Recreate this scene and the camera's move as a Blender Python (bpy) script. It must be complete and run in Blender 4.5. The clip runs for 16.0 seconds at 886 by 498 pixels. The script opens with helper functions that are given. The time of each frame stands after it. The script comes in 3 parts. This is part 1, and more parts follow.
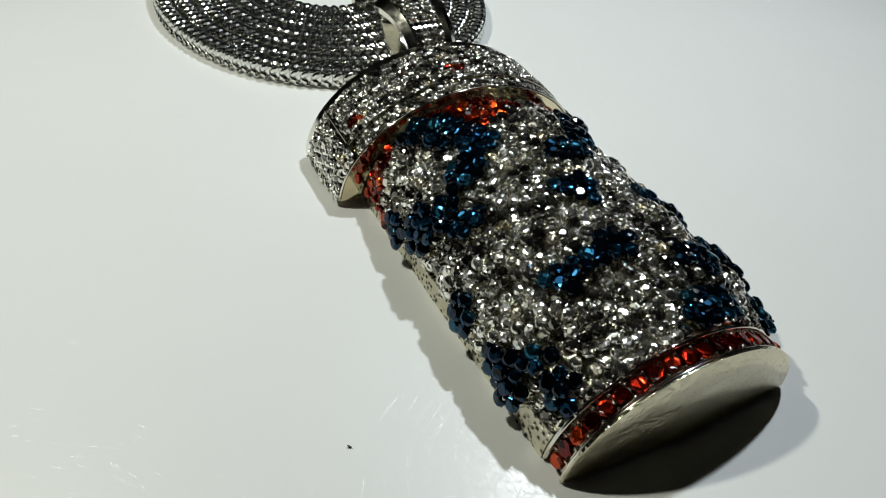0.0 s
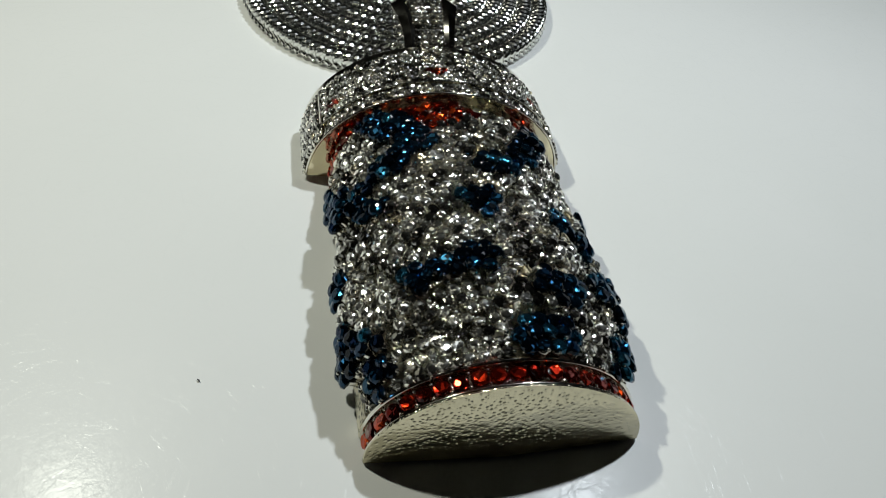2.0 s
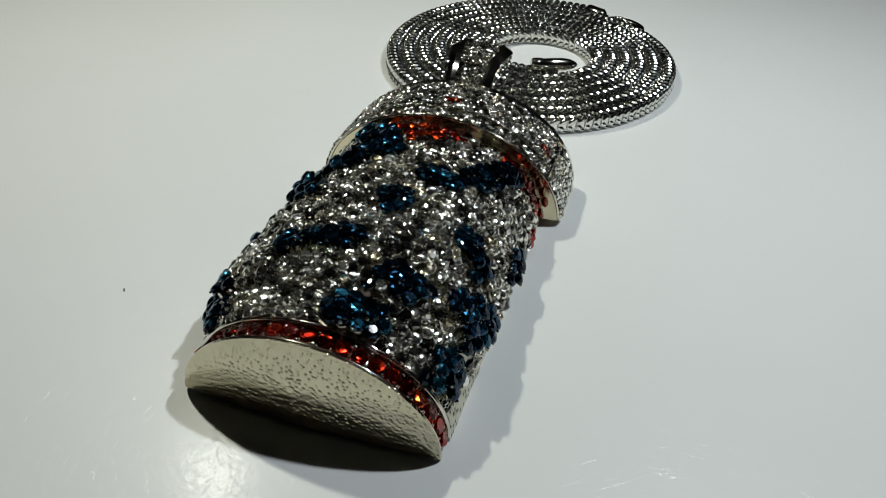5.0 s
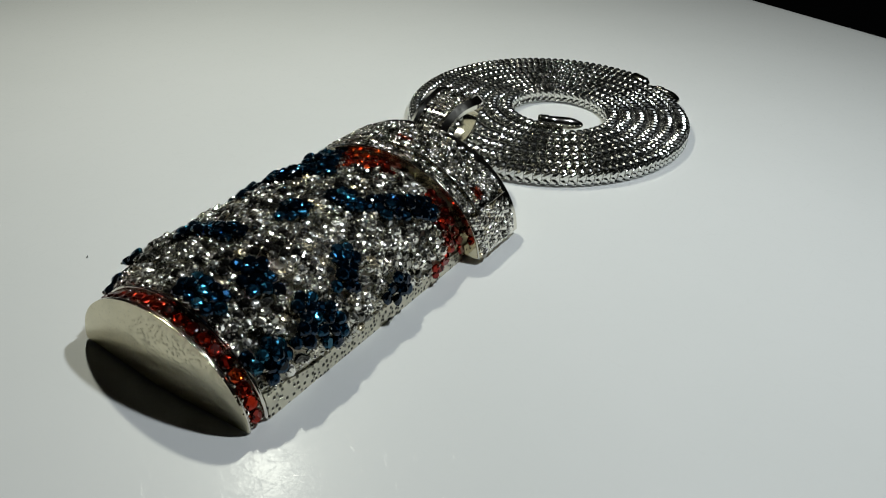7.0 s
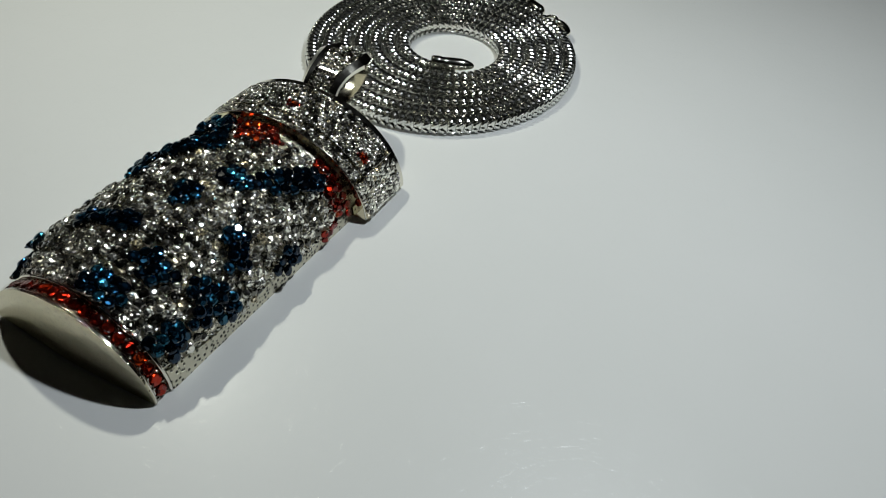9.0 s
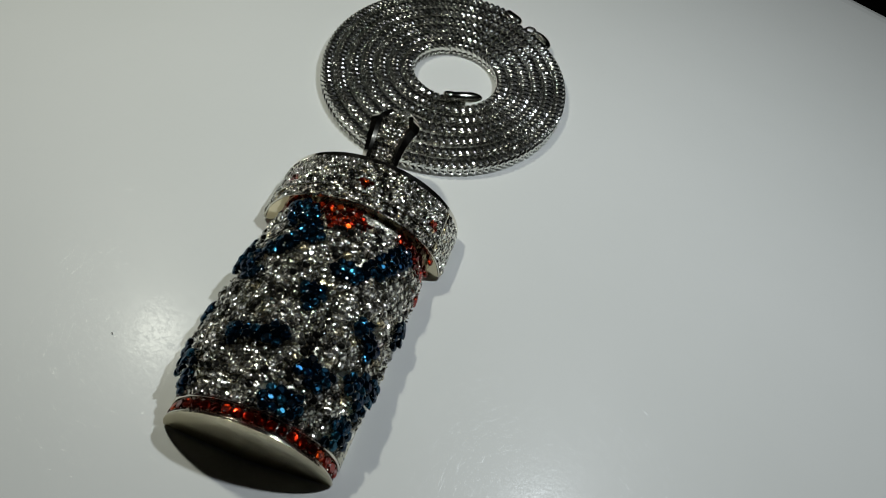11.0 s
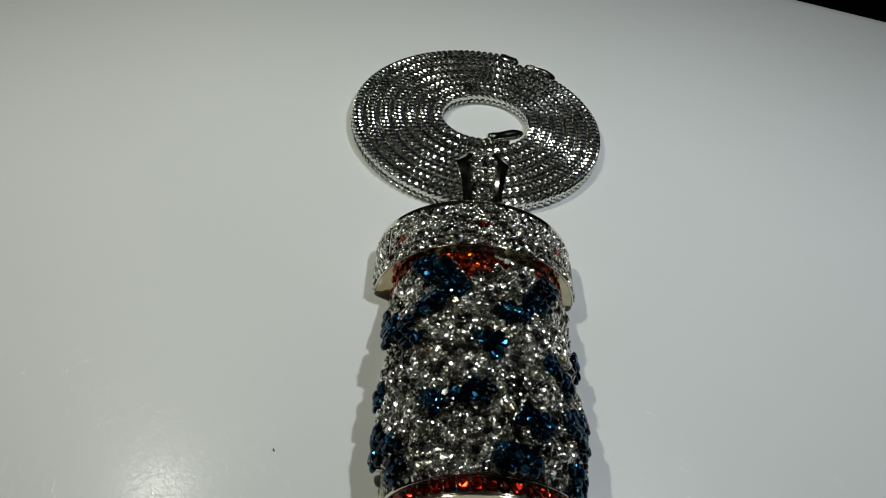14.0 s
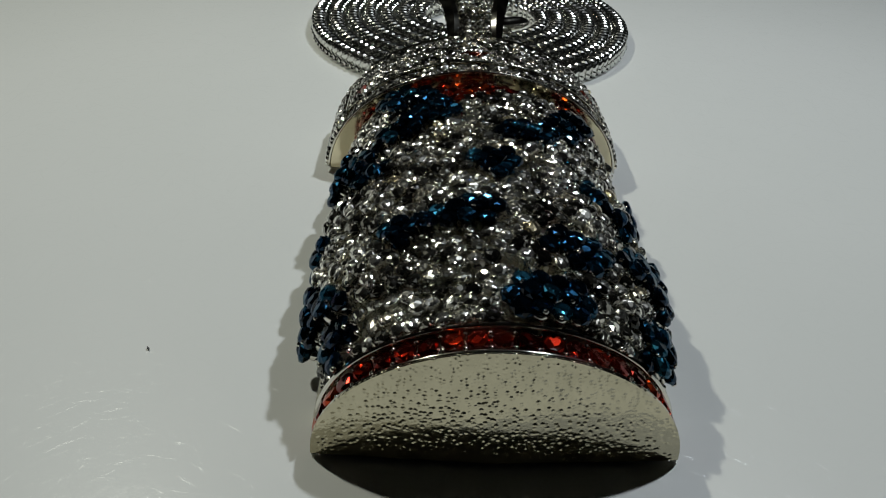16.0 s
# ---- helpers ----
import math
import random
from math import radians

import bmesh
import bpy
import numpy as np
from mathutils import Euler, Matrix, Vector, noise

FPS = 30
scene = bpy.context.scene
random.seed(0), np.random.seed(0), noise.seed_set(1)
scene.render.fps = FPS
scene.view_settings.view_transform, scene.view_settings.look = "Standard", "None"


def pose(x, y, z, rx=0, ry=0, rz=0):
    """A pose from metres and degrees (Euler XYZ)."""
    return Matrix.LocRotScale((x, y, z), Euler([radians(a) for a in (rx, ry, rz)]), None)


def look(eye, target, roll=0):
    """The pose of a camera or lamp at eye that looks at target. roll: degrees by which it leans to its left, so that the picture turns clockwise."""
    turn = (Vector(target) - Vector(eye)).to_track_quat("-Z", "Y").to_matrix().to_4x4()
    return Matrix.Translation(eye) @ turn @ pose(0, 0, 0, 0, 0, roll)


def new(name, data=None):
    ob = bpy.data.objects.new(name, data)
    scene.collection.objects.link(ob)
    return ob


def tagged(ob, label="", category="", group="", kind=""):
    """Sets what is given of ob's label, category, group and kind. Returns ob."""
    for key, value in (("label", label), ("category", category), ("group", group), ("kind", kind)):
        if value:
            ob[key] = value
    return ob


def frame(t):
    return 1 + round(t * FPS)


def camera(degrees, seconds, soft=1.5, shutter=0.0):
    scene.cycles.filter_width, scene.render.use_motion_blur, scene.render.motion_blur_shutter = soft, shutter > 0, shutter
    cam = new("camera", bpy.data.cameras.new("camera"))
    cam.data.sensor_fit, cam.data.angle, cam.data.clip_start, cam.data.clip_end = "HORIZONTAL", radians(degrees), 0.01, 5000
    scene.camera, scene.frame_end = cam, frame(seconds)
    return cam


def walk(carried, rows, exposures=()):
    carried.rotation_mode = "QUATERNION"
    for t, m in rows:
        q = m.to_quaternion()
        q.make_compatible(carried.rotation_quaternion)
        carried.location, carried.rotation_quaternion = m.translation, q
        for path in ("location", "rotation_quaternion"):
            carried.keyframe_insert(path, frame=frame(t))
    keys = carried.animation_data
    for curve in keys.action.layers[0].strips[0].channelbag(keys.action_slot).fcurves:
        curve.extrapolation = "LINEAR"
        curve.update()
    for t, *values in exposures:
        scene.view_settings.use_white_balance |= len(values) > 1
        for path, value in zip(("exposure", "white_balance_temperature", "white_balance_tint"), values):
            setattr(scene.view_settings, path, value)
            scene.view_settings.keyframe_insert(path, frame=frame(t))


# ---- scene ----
cam = camera(62.4, 16.0, soft=1.0)
PATH = [
    (0, (-5.712, -3.072, 7.606), (-4.928, -1.802, 6.275), 6.99),
    (0.5, (-5.237, -3.482, 7.751), (-4.513, -2.183, 6.414), 7.91),
    (1, (-4.6, -3.917, 8.05), (-3.991, -2.581, 6.692), 7.99),
    (1.5, (-3.393, -4.357, 8.189), (-2.899, -2.987, 6.818), 7.32),
    (2, (-2.372, -4.759, 8.216), (-2.009, -3.339, 6.854), 7.54),
    (2.5, (-1.229, -5.242, 8.31), (-1.021, -3.769, 6.973), 7.03),
    (3, (-0.105, -5.643, 8.197), (-0.069, -4.136, 6.884), 6.78),
    (3.5, (0.698, -5.72, 8.037), (0.659, -4.235, 6.698), 8.27),
    (4, (1.264, -5.771, 7.899), (1.127, -4.248, 6.61), 8.20),
    (4.2, (1.682, -5.782, 7.71), (1.488, -4.239, 6.452), 7.22),
    (6.3, (5.803, -4.949, 7.513), (5.049, -3.478, 6.388), 2.44),
    (6.5, (6.301, -4.876, 7.912), (5.514, -3.414, 6.797), 3.44),
    (7, (7.761, -4.852, 8.011), (6.899, -3.411, 6.925), 3.25),
    (7.5, (8.682, -4.144, 7.979), (7.721, -2.742, 6.926), 2.32),
    (8, (9.576, -3.628, 8.285), (8.649, -2.254, 7.165), 2.55),
    (8.2, (9.494, -3.697, 8.702), (8.636, -2.327, 7.524), 2.96),
    (10.3, (5.447, -5.151, 13.692), (5.218, -3.871, 12.173), 14.31),
    (10.5, (4.926, -5.13, 14.096), (4.738, -3.851, 12.571), 14.26),
    (11, (3.32, -5.19, 14.442), (3.188, -3.92, 12.903), 14.47),
    (11.5, (2.275, -5.558, 15.024), (2.214, -4.309, 13.463), 14.50),
    (12, (1.122, -5.716, 15.265), (1.102, -4.477, 13.696), 13.59),
    (12.5, (0.128, -5.841, 15.336), (0.162, -4.611, 13.759), 13.25),
    (13, (-0.722, -5.854, 15.108), (-0.678, -4.565, 13.58), 11.84),
    (13.5, (-1.676, -6.059, 13.962), (-1.609, -4.679, 12.515), 9.80),
    (14, (-1.695, -6.199, 12.171), (-1.596, -4.706, 10.843), 7.10),
    (14.5, (-1.356, -6.456, 10.155), (-1.272, -4.885, 8.921), 4.52),
    (15, (-1.123, -6.002, 8.395), (-1.052, -4.379, 7.228), 4.06),
    (15.5, (-0.89, -5.574, 7.169), (-0.833, -3.942, 6.014), 2.80),
    (16, (-0.681, -4.758, 5.788), (-0.647, -3.112, 4.651), 2.09),
]
walk(cam, [(t, look(Vector(eye) / 100, Vector(target) / 100, roll)) for t, eye, target, roll in PATH],
     [(0, 0.19), (2, 0.12), (4, 0.01), (8.2, -0.05), (10.3, -0.36), (12.5, -0.41), (16, -0.41)])

# ---- world and lamps ----
world = bpy.data.worlds.new("dim_room")
world.use_nodes = True
world.node_tree.nodes["Background"].inputs[0].default_value = (0.75, 0.85, 1.0, 1)
world.node_tree.nodes["Background"].inputs[1].default_value = 0.0006
scene.world = world


def desk_lamp_light(name, place, aim, watts, size, colour):
    data = bpy.data.lights.new(name, "AREA")
    data.shape, data.size, data.energy, data.color = "DISK", size, watts, colour
    ob = new(name, data)
    ob.matrix_world = look(place, aim)
    return ob


desk_lamp_light("lamp_light", (-0.136, 0.136, 0.244), (-0.02, 0.06, 0), 0.352, 0.013, (0.98, 1.0, 0.86))
desk_lamp_light("lamp_light", (0.108, 0.121, 0.27), (0.03, 0.06, 0), 0.445, 0.013, (0.92, 1.0, 1.055))

MM = 0.001


# ---- materials ----
class Mat:
    """A node material with a few short ways to wire it."""

    def __init__(self, name, **values):
        self.m = bpy.data.materials.new(name)
        self.m.use_nodes = True
        self.t = self.m.node_tree
        self.b = self.t.nodes["Principled BSDF"]
        for key, value in values.items():
            self.b.inputs[key.replace("_", " ")].default_value = value

    def node(self, kind, **values):
        n = self.t.nodes.new(kind)
        for key, value in values.items():
            n.inputs[key.replace("_", " ")].default_value = value
        return n

    def wire(self, a, b):
        self.t.links.new(a, b)

    def coords(self, scale=(1, 1, 1), turn=(0, 0, 0)):
        c = self.node("ShaderNodeTexCoord")
        r, p = self.node("ShaderNodeMapping"), self.node("ShaderNodeMapping")
        p.inputs["Scale"].default_value, r.inputs["Rotation"].default_value = scale, turn
        self.wire(c.outputs["Object"], r.inputs["Vector"])
        self.wire(r.outputs[0], p.inputs["Vector"])
        return p.outputs[0]

    def ramp(self, src, stops):
        r = self.node("ShaderNodeValToRGB")
        while len(r.color_ramp.elements) < len(stops):
            r.color_ramp.elements.new(0.5)
        for e, (at, col) in zip(r.color_ramp.elements, stops):
            e.position, e.color = at, (*col, 1) if len(col) == 3 else col
        self.wire(src, r.inputs[0])
        return r.outputs[0]

    def noise(self, scale, detail=3, rough=0.6, vector=None):
        n = self.node("ShaderNodeTexNoise", Scale=scale, Detail=detail, Roughness=rough)
        self.wire(vector or self.coords(), n.inputs["Vector"])
        return n.outputs[0]

    def bump(self, src, strength, distance):
        n = self.node("ShaderNodeBump", Strength=strength, Distance=distance)
        self.wire(src, n.inputs["Height"])
        if self.b.inputs["Normal"].links:
            self.wire(self.b.inputs["Normal"].links[0].from_socket, n.inputs["Normal"])
        self.wire(n.outputs[0], self.b.inputs["Normal"])

    def lucky(self):
        """A random number for each loose stone and each island of a joined lot."""
        o, g = self.node("ShaderNodeObjectInfo"), self.node("ShaderNodeNewGeometry")
        add, frac = self.node("ShaderNodeMath"), self.node("ShaderNodeMath")
        add.operation, frac.operation = "ADD", "FRACT"
        self.wire(o.outputs["Random"], add.inputs[0])
        self.wire(g.outputs["Random Per Island"], add.inputs[1])
        self.wire(add.outputs[0], frac.inputs[0])
        return frac.outputs[0]

    def maths(self, how, a, b):
        n = self.node("ShaderNodeMath")
        n.operation = how
        for s, v in zip(n.inputs, (a, b)):
            if isinstance(v, (int, float)):
                s.default_value = v
            else:
                self.wire(v, s)
        return n.outputs[0]


def stone_material(name, stops, rough, metallic, coat, fire=1.0, least=0.04, tint=(1, 1, 1, 1)):
    k = Mat(name, Metallic=metallic, Specular_Tint=tint, Coat_Weight=coat, Coat_Roughness=0.05, Coat_IOR=1.9)
    luck = k.lucky()
    # the small mirrors inside the cut, each leaning its own way
    geo, cells = k.node("ShaderNodeNewGeometry"), k.node("ShaderNodeTexVoronoi", Scale=1150.0)
    k.wire(geo.outputs["Position"], cells.inputs["Vector"])
    lean, mul, add, unit = [k.node("ShaderNodeVectorMath") for _ in range(4)]
    lean.operation, mul.operation, add.operation, unit.operation = "SUBTRACT", "SCALE", "ADD", "NORMALIZE"
    lean.inputs[1].default_value = (0.5, 0.5, 0.5)
    mul.inputs["Scale"].default_value = fire
    k.wire(cells.outputs["Color"], lean.inputs[0])
    k.wire(lean.outputs[0], mul.inputs[0])
    k.wire(mul.outputs[0], add.inputs[0])
    k.wire(geo.outputs["Normal"], add.inputs[1])
    k.wire(add.outputs[0], unit.inputs[0])
    k.wire(unit.outputs[0], k.b.inputs["Normal"])
    k.wire(k.ramp(luck, stops), k.b.inputs["Base Color"])
    k.wire(k.maths("MULTIPLY_ADD", luck, rough), k.b.inputs["Roughness"])
    k.b.inputs["Roughness"].links[0].from_node.inputs[2].default_value = least
    return k.m


# the low stops paint some clear stones dark, as stones without a glint
CLEAR = stone_material("clear_crystal", [(0, (0.05, 0.048, 0.04)), (0.24, (0.32, 0.31, 0.265)), (0.47, (0.97, 0.95, 0.84)),
                                         (0.95, (1.0, 0.98, 0.92)), (1, (0.8, 0.68, 0.42))], 0.19, 0.98, 0.5, 0.9, 0.07)
BLUE = stone_material("blue_crystal", [(0, (0.003, 0.011, 0.024)), (0.5, (0.005, 0.024, 0.052)), (0.85, (0.008, 0.046, 0.085)),
                                       (1, (0.02, 0.11, 0.17))], 0.14, 0.95, 0.3, 0.6, 0.07, (0.3, 0.45, 0.55, 1))
RED = stone_material("orange_red_crystal", [(0, (0.1, 0.004, 0.002)), (0.5, (0.23, 0.009, 0.003)), (0.85, (0.4, 0.02, 0.004)),
                                            (1, (0.62, 0.07, 0.008))], 0.14, 0.97, 0.25, 0.7, 0.1)


def silver(name, colour, rough, relief=0.0, size=900):
    k = Mat(name, Metallic=1.0)
    worn = k.noise(160, 4)
    k.wire(k.ramp(worn, [(0.3, [c * 0.82 for c in colour]), (0.7, colour)]), k.b.inputs["Base Color"])
    k.wire(k.ramp(k.noise(420, 3), [(0.3, (rough * 0.6,) * 3), (0.75, (rough * 1.5,) * 3)]), k.b.inputs["Roughness"])
    if relief:
        k.bump(k.noise(size, 3), relief, 0.0003)
    return k.m


SILVER = silver("polished_silver", (0.89, 0.86, 0.76), 0.12)
CHAIN = silver("chain_silver", (0.86, 0.86, 0.81), 0.16)
LIP = silver("warm_polished_silver", (0.8, 0.72, 0.5), 0.09)
DARKSILVER = silver("shell_silver", (0.66, 0.63, 0.52), 0.25, 0.6, 1600)


def hammered():
    k = Mat("hammered_silver", Metallic=1.0, Roughness=0.13)
    k.wire(k.ramp(k.noise(300, 4), [(0.3, (0.6, 0.55, 0.39)), (0.7, (0.7, 0.64, 0.46))]), k.b.inputs["Base Color"])
    v = k.node("ShaderNodeTexVoronoi", Scale=2000.0, Randomness=1.0)
    k.wire(k.coords((1, 1, 0.8)), v.inputs["Vector"])
    k.bump(k.ramp(v.outputs["Distance"], [(0.0, (0, 0, 0)), (0.5, (1, 1, 1))]), 0.6, 0.00014)
    k.bump(k.noise(800, 2), 0.22, 0.0003)
    return k.m


HAMMERED = hammered()


def pierced():
    """Cast silver with rows of small pits; the shade in them is painted into the colour."""
    k = Mat("pierced_silver", Metallic=1.0, Roughness=0.3)
    v = k.node("ShaderNodeTexVoronoi", Scale=1150.0, Randomness=0.75)
    k.wire(k.coords(), v.inputs["Vector"])
    pit = k.ramp(v.outputs["Distance"], [(0.3, (0, 0, 0)), (0.46, (1, 1, 1))])
    k.wire(k.ramp(v.outputs["Distance"], [(0.24, (0.07, 0.065, 0.05)), (0.42, (0.74, 0.7, 0.56))]), k.b.inputs["Base Color"])
    k.bump(pit, 0.8, 0.0003)
    k.bump(k.noise(500, 3), 0.3, 0.0004)
    return k.m


PIERCED = pierced()


def table_top():
    k = Mat("white_gloss_laminate", Roughness=0.42, Specular_IOR_Level=0.3, Coat_Roughness=0.17)
    k.wire(k.ramp(k.noise(9, 5), [(0.3, (0.76, 0.77, 0.75)), (0.7, (0.8, 0.805, 0.79))]), k.b.inputs["Base Color"])
    total = None
    for turn, thin in ((0.1, 1.0), (0.5, 0.8), (0.9, 1.3), (1.3, 0.9), (1.7, 0.7), (2.1, 1.2), (2.5, 0.6), (2.9, 1.1)):
        n = k.noise(560, 3, 0.55, k.coords((0.3 * thin, 3.0, 1), (0, 0, turn)))
        line = k.ramp(n, [(0.63, (0, 0, 0)), (0.7, (1, 1, 1))])
        total = line if total is None else k.maths("MAXIMUM", total, line)
    # the scratches sit in the clear top coat alone
    k.wire(k.maths("MULTIPLY_ADD", total, 0.14), k.b.inputs["Coat Weight"])
    k.b.inputs["Coat Weight"].links[0].from_node.inputs[2].default_value = 0.1
    marks, fine = k.node("ShaderNodeBump", Strength=0.3, Distance=0.00005), k.node("ShaderNodeBump", Strength=0.12, Distance=0.0002)
    k.wire(total, marks.inputs["Height"])
    k.wire(k.noise(900, 4), fine.inputs["Height"])
    k.wire(marks.outputs[0], fine.inputs["Normal"])
    k.wire(fine.outputs[0], k.b.inputs["Coat Normal"])
    return k.m


TABLE = table_top()


def plain(name, a, b, rough, scale):
    k = Mat(name, Roughness=rough)
    k.wire(k.ramp(k.noise(scale, 5), [(0.3, a), (0.7, b)]), k.b.inputs["Base Color"])
    k.bump(k.noise(scale * 8, 3), 0.2, 0.001)
    return k.m


# WALL is near black, for the added ceiling and walls out of view
WALL = plain("black_enclosure", (0.007, 0.007, 0.008), (0.011, 0.011, 0.012), 0.85, 4)
CARPET = plain("dark_carpet", (0.01, 0.01, 0.011), (0.02, 0.02, 0.021), 0.95, 20)
EDGE = plain("table_edge_band", (0.5, 0.5, 0.49), (0.56, 0.56, 0.55), 0.5, 30)
LINT = plain("dark_lint", (0.1, 0.1, 0.1), (0.16, 0.155, 0.15), 0.9, 800)


# ---- mesh helpers ----
def part(name, bm, material, parent=None, label="", smooth=False):
    data = bpy.data.meshes.new(name)
    if isinstance(bm, tuple):
        data.from_pydata(*bm)
        data.validate()
    else:
        bmesh.ops.recalc_face_normals(bm, faces=bm.faces)
        bm.to_mesh(data)
        bm.free()
    data.materials.append(material)
    if smooth:
        data.shade_smooth()
    ob = new(name, data)
    if parent:
        ob.parent = parent
    if label:
        ob["label"] = label
    return ob


def box(size, centre, bevel=0.0):
    bm = bmesh.new()
    bmesh.ops.create_cube(bm, size=1)
    bmesh.ops.scale(bm, vec=size, verts=bm.verts)
    bmesh.ops.translate(bm, vec=centre, verts=bm.verts)
    if bevel:
        bmesh.ops.bevel(bm, geom=bm.edges[:], offset=bevel, segments=2, affect="EDGES", profile=0.6)
    return bm


def loft(rings, closed=False, cap=True):
    """Skin over rings of points; each ring is closed in itself."""
    bm = bmesh.new()
    rows = [[bm.verts.new(p) for p in ring] for ring in rings]
    n = len(rows[0])
    pairs = list(zip(rows, rows[1:])) + ([(rows[-1], rows[0])] if closed else [])
    for a, b in pairs:
        for i in range(n):
            bm.faces.new((a[i], a[(i + 1) % n], b[(i + 1) % n], b[i]))
    if cap and not closed:
        bm.faces.new(rows[0][::-1])
        bm.faces.new(rows[-1])
    return bm


def joined(pieces):
    """One lot of vertices and faces from (verts, faces, matrix) pieces."""
    vs, fs = [], []
    for v, f, m in pieces:
        k = len(vs)
        vs.extend((m @ Vector(p))[:] for p in v)
        fs.extend(tuple(i + k for i in q) for q in f)
    return vs, [], fs


def tube(points, radius, n=8):
    rings = []
    for i, p in enumerate(points):
        a, b = points[max(0, i - 1)], points[min(len(points) - 1, i + 1)]
        q = (Vector(b) - Vector(a)).to_track_quat("Z", "Y").to_matrix()
        r = radius(i / (len(points) - 1)) if callable(radius) else radius
        rings.append([(Vector(p) + q @ Vector((r * math.cos(math.tau * k / n), r * math.sin(math.tau * k / n), 0))) * MM for k in range(n)])
    return loft(rings)


def brilliant(sides=8, table=0.4, crown=0.52, depth=0.5):
    """A round cut stone of radius 1 with its girdle at z 0."""
    v, f = [], []
    for r, z, shift in ((table, crown, 0.0), (0.8, 0.34, 0.5), (1.0, 0.0, 0.0), (0.62, -depth, 0.5)):
        for i in range(sides):
            a = (i + shift) * math.tau / sides
            v.append((r * math.cos(a), r * math.sin(a), z))
    f.append(tuple(range(sides)))
    for i in range(sides):
        j = (i + 1) % sides
        f += [(i, sides + i, j), (j, sides + i, sides + j)]
        f += [(2 * sides + j, sides + j, sides + i), (2 * sides + i, 2 * sides + j, sides + i)]
        f += [(2 * sides + i, 3 * sides + i, 2 * sides + j), (2 * sides + j, 3 * sides + i, 3 * sides + j)]
    return v, f


def bead(n=6, m=4):
    v, f = [(0, 0, 1.0)], []
    for j in range(1, m):
        b = math.pi * j / m
        v += [(math.sin(b) * math.cos(math.tau * i / n), math.sin(b) * math.sin(math.tau * i / n), math.cos(b)) for i in range(n)]
    v.append((0, 0, -1.0))
    last = len(v) - 1
    for i in range(n):
        k = (i + 1) % n
        f.append((0, 1 + i, 1 + k))
        for j in range(m - 2):
            f.append((1 + j * n + i, 1 + (j + 1) * n + i, 1 + (j + 1) * n + k, 1 + j * n + k))
        f.append((last, 1 + (m - 2) * n + k, 1 + (m - 2) * n + i))
    return v, f


STONE, BEAD = brilliant(), bead()


def mesh_of(name, piece, material, smooth=False):
    data = bpy.data.meshes.new(name)
    data.from_pydata(piece[0], [], piece[1])
    data.materials.append(material)
    if smooth:
        data.shade_smooth()
    return data


STONE_MESH = {"white": mesh_of("white_stone", STONE, CLEAR), "blue": mesh_of("blue_stone", brilliant(8, 0.5, 0.46, 0.5), BLUE), "red": mesh_of("red_stone", brilliant(8, 0.55, 0.36, 0.5), RED)}
PRONG_MESH = mesh_of("prong", BEAD, SILVER, True)


# ---- the room and the table ----
def rounded_slab(x0, x1, y0, y1, corner, z0, z1, turn, pivot):
    pts = []
    for cx, cy, a0 in ((x1 - corner, y1 - corner, 0), (x0 + corner, y1 - corner, 90), (x0 + corner, y0 + corner, 180), (x1 - corner, y0 + corner, 270)):
        for i in range(17):
            a = radians(a0 + 90 * i / 16)
            pts.append((cx + corner * math.cos(a), cy + corner * math.sin(a)))
    m = Matrix.Translation(pivot) @ Matrix.Rotation(radians(turn), 4, "Z") @ Matrix.Translation(-Vector(pivot))
    lip = 0.026
    cx, cy = (x0 + x1) / 2, (y0 + y1) / 2

    def ring(inset, z):
        out = []
        for x, y in pts:
            d = Vector((x - cx, y - cy, 0))
            out.append(m @ Vector((x - math.copysign(inset, d.x), y - math.copysign(inset, d.y), z)))
        return out

    arcs = [ring(lip * (1 - math.cos(a)), z1 - lip * (1 - math.sin(a))) for a in [i * math.pi / 20 for i in range(11)]]
    return loft([ring(0, z0), *arcs])


table = tagged(part("table_top", rounded_slab(-0.42, 0.46, -0.38, 0.323, 0.06, -0.034, 0.0, -23.5, (0, 0, 0)), TABLE),
               "white glossy laminate table top with fine scratches", "table", kind="structure")
tagged(part("floor", box((1.8, 1.8, 0.05), (0, 0, -0.775)), CARPET), "dark carpeted floor", "floor", kind="structure")
# unseen ceiling and walls, added so that the metal reflects only darkness
tagged(part("ceiling", box((1.8, 1.8, 0.05), (0, 0, 0.925)), WALL), "unseen black ceiling added to keep reflections dark", "ceiling", kind="structure")
for wall, size, at in (("added_wall_north", (1.8, 0.05, 1.65), (0, 0.875, 0.075)), ("added_wall_south", (1.8, 0.05, 1.65), (0, -0.875, 0.075)),
                       ("added_wall_east", (0.05, 1.7, 1.65), (0.875, 0, 0.075)), ("added_wall_west", (0.05, 1.7, 1.65), (-0.875, 0, 0.075))):
    tagged(part(wall, box(size, at), WALL), "unseen black wall added to keep reflections dark", "wall", kind="structure")
leg = box((0.05, 0.05, 0.72), (-0.06, -0.06, -0.39), 0.004)
tagged(part("table_pedestal", leg, EDGE), "plain pedestal under the table top", "table leg", kind="structure")

fleck = bmesh.new()
bmesh.ops.create_icosphere(fleck, subdivisions=1, radius=0.00024)
bmesh.ops.scale(fleck, vec=(0.55, 1.5, 0.5), verts=fleck.verts)
bmesh.ops.rotate(fleck, matrix=Matrix.Rotation(0.7, 3, "Z"), verts=fleck.verts)
bmesh.ops.translate(fleck, vec=(-0.0387, 0.0146, 0.0002), verts=fleck.verts)
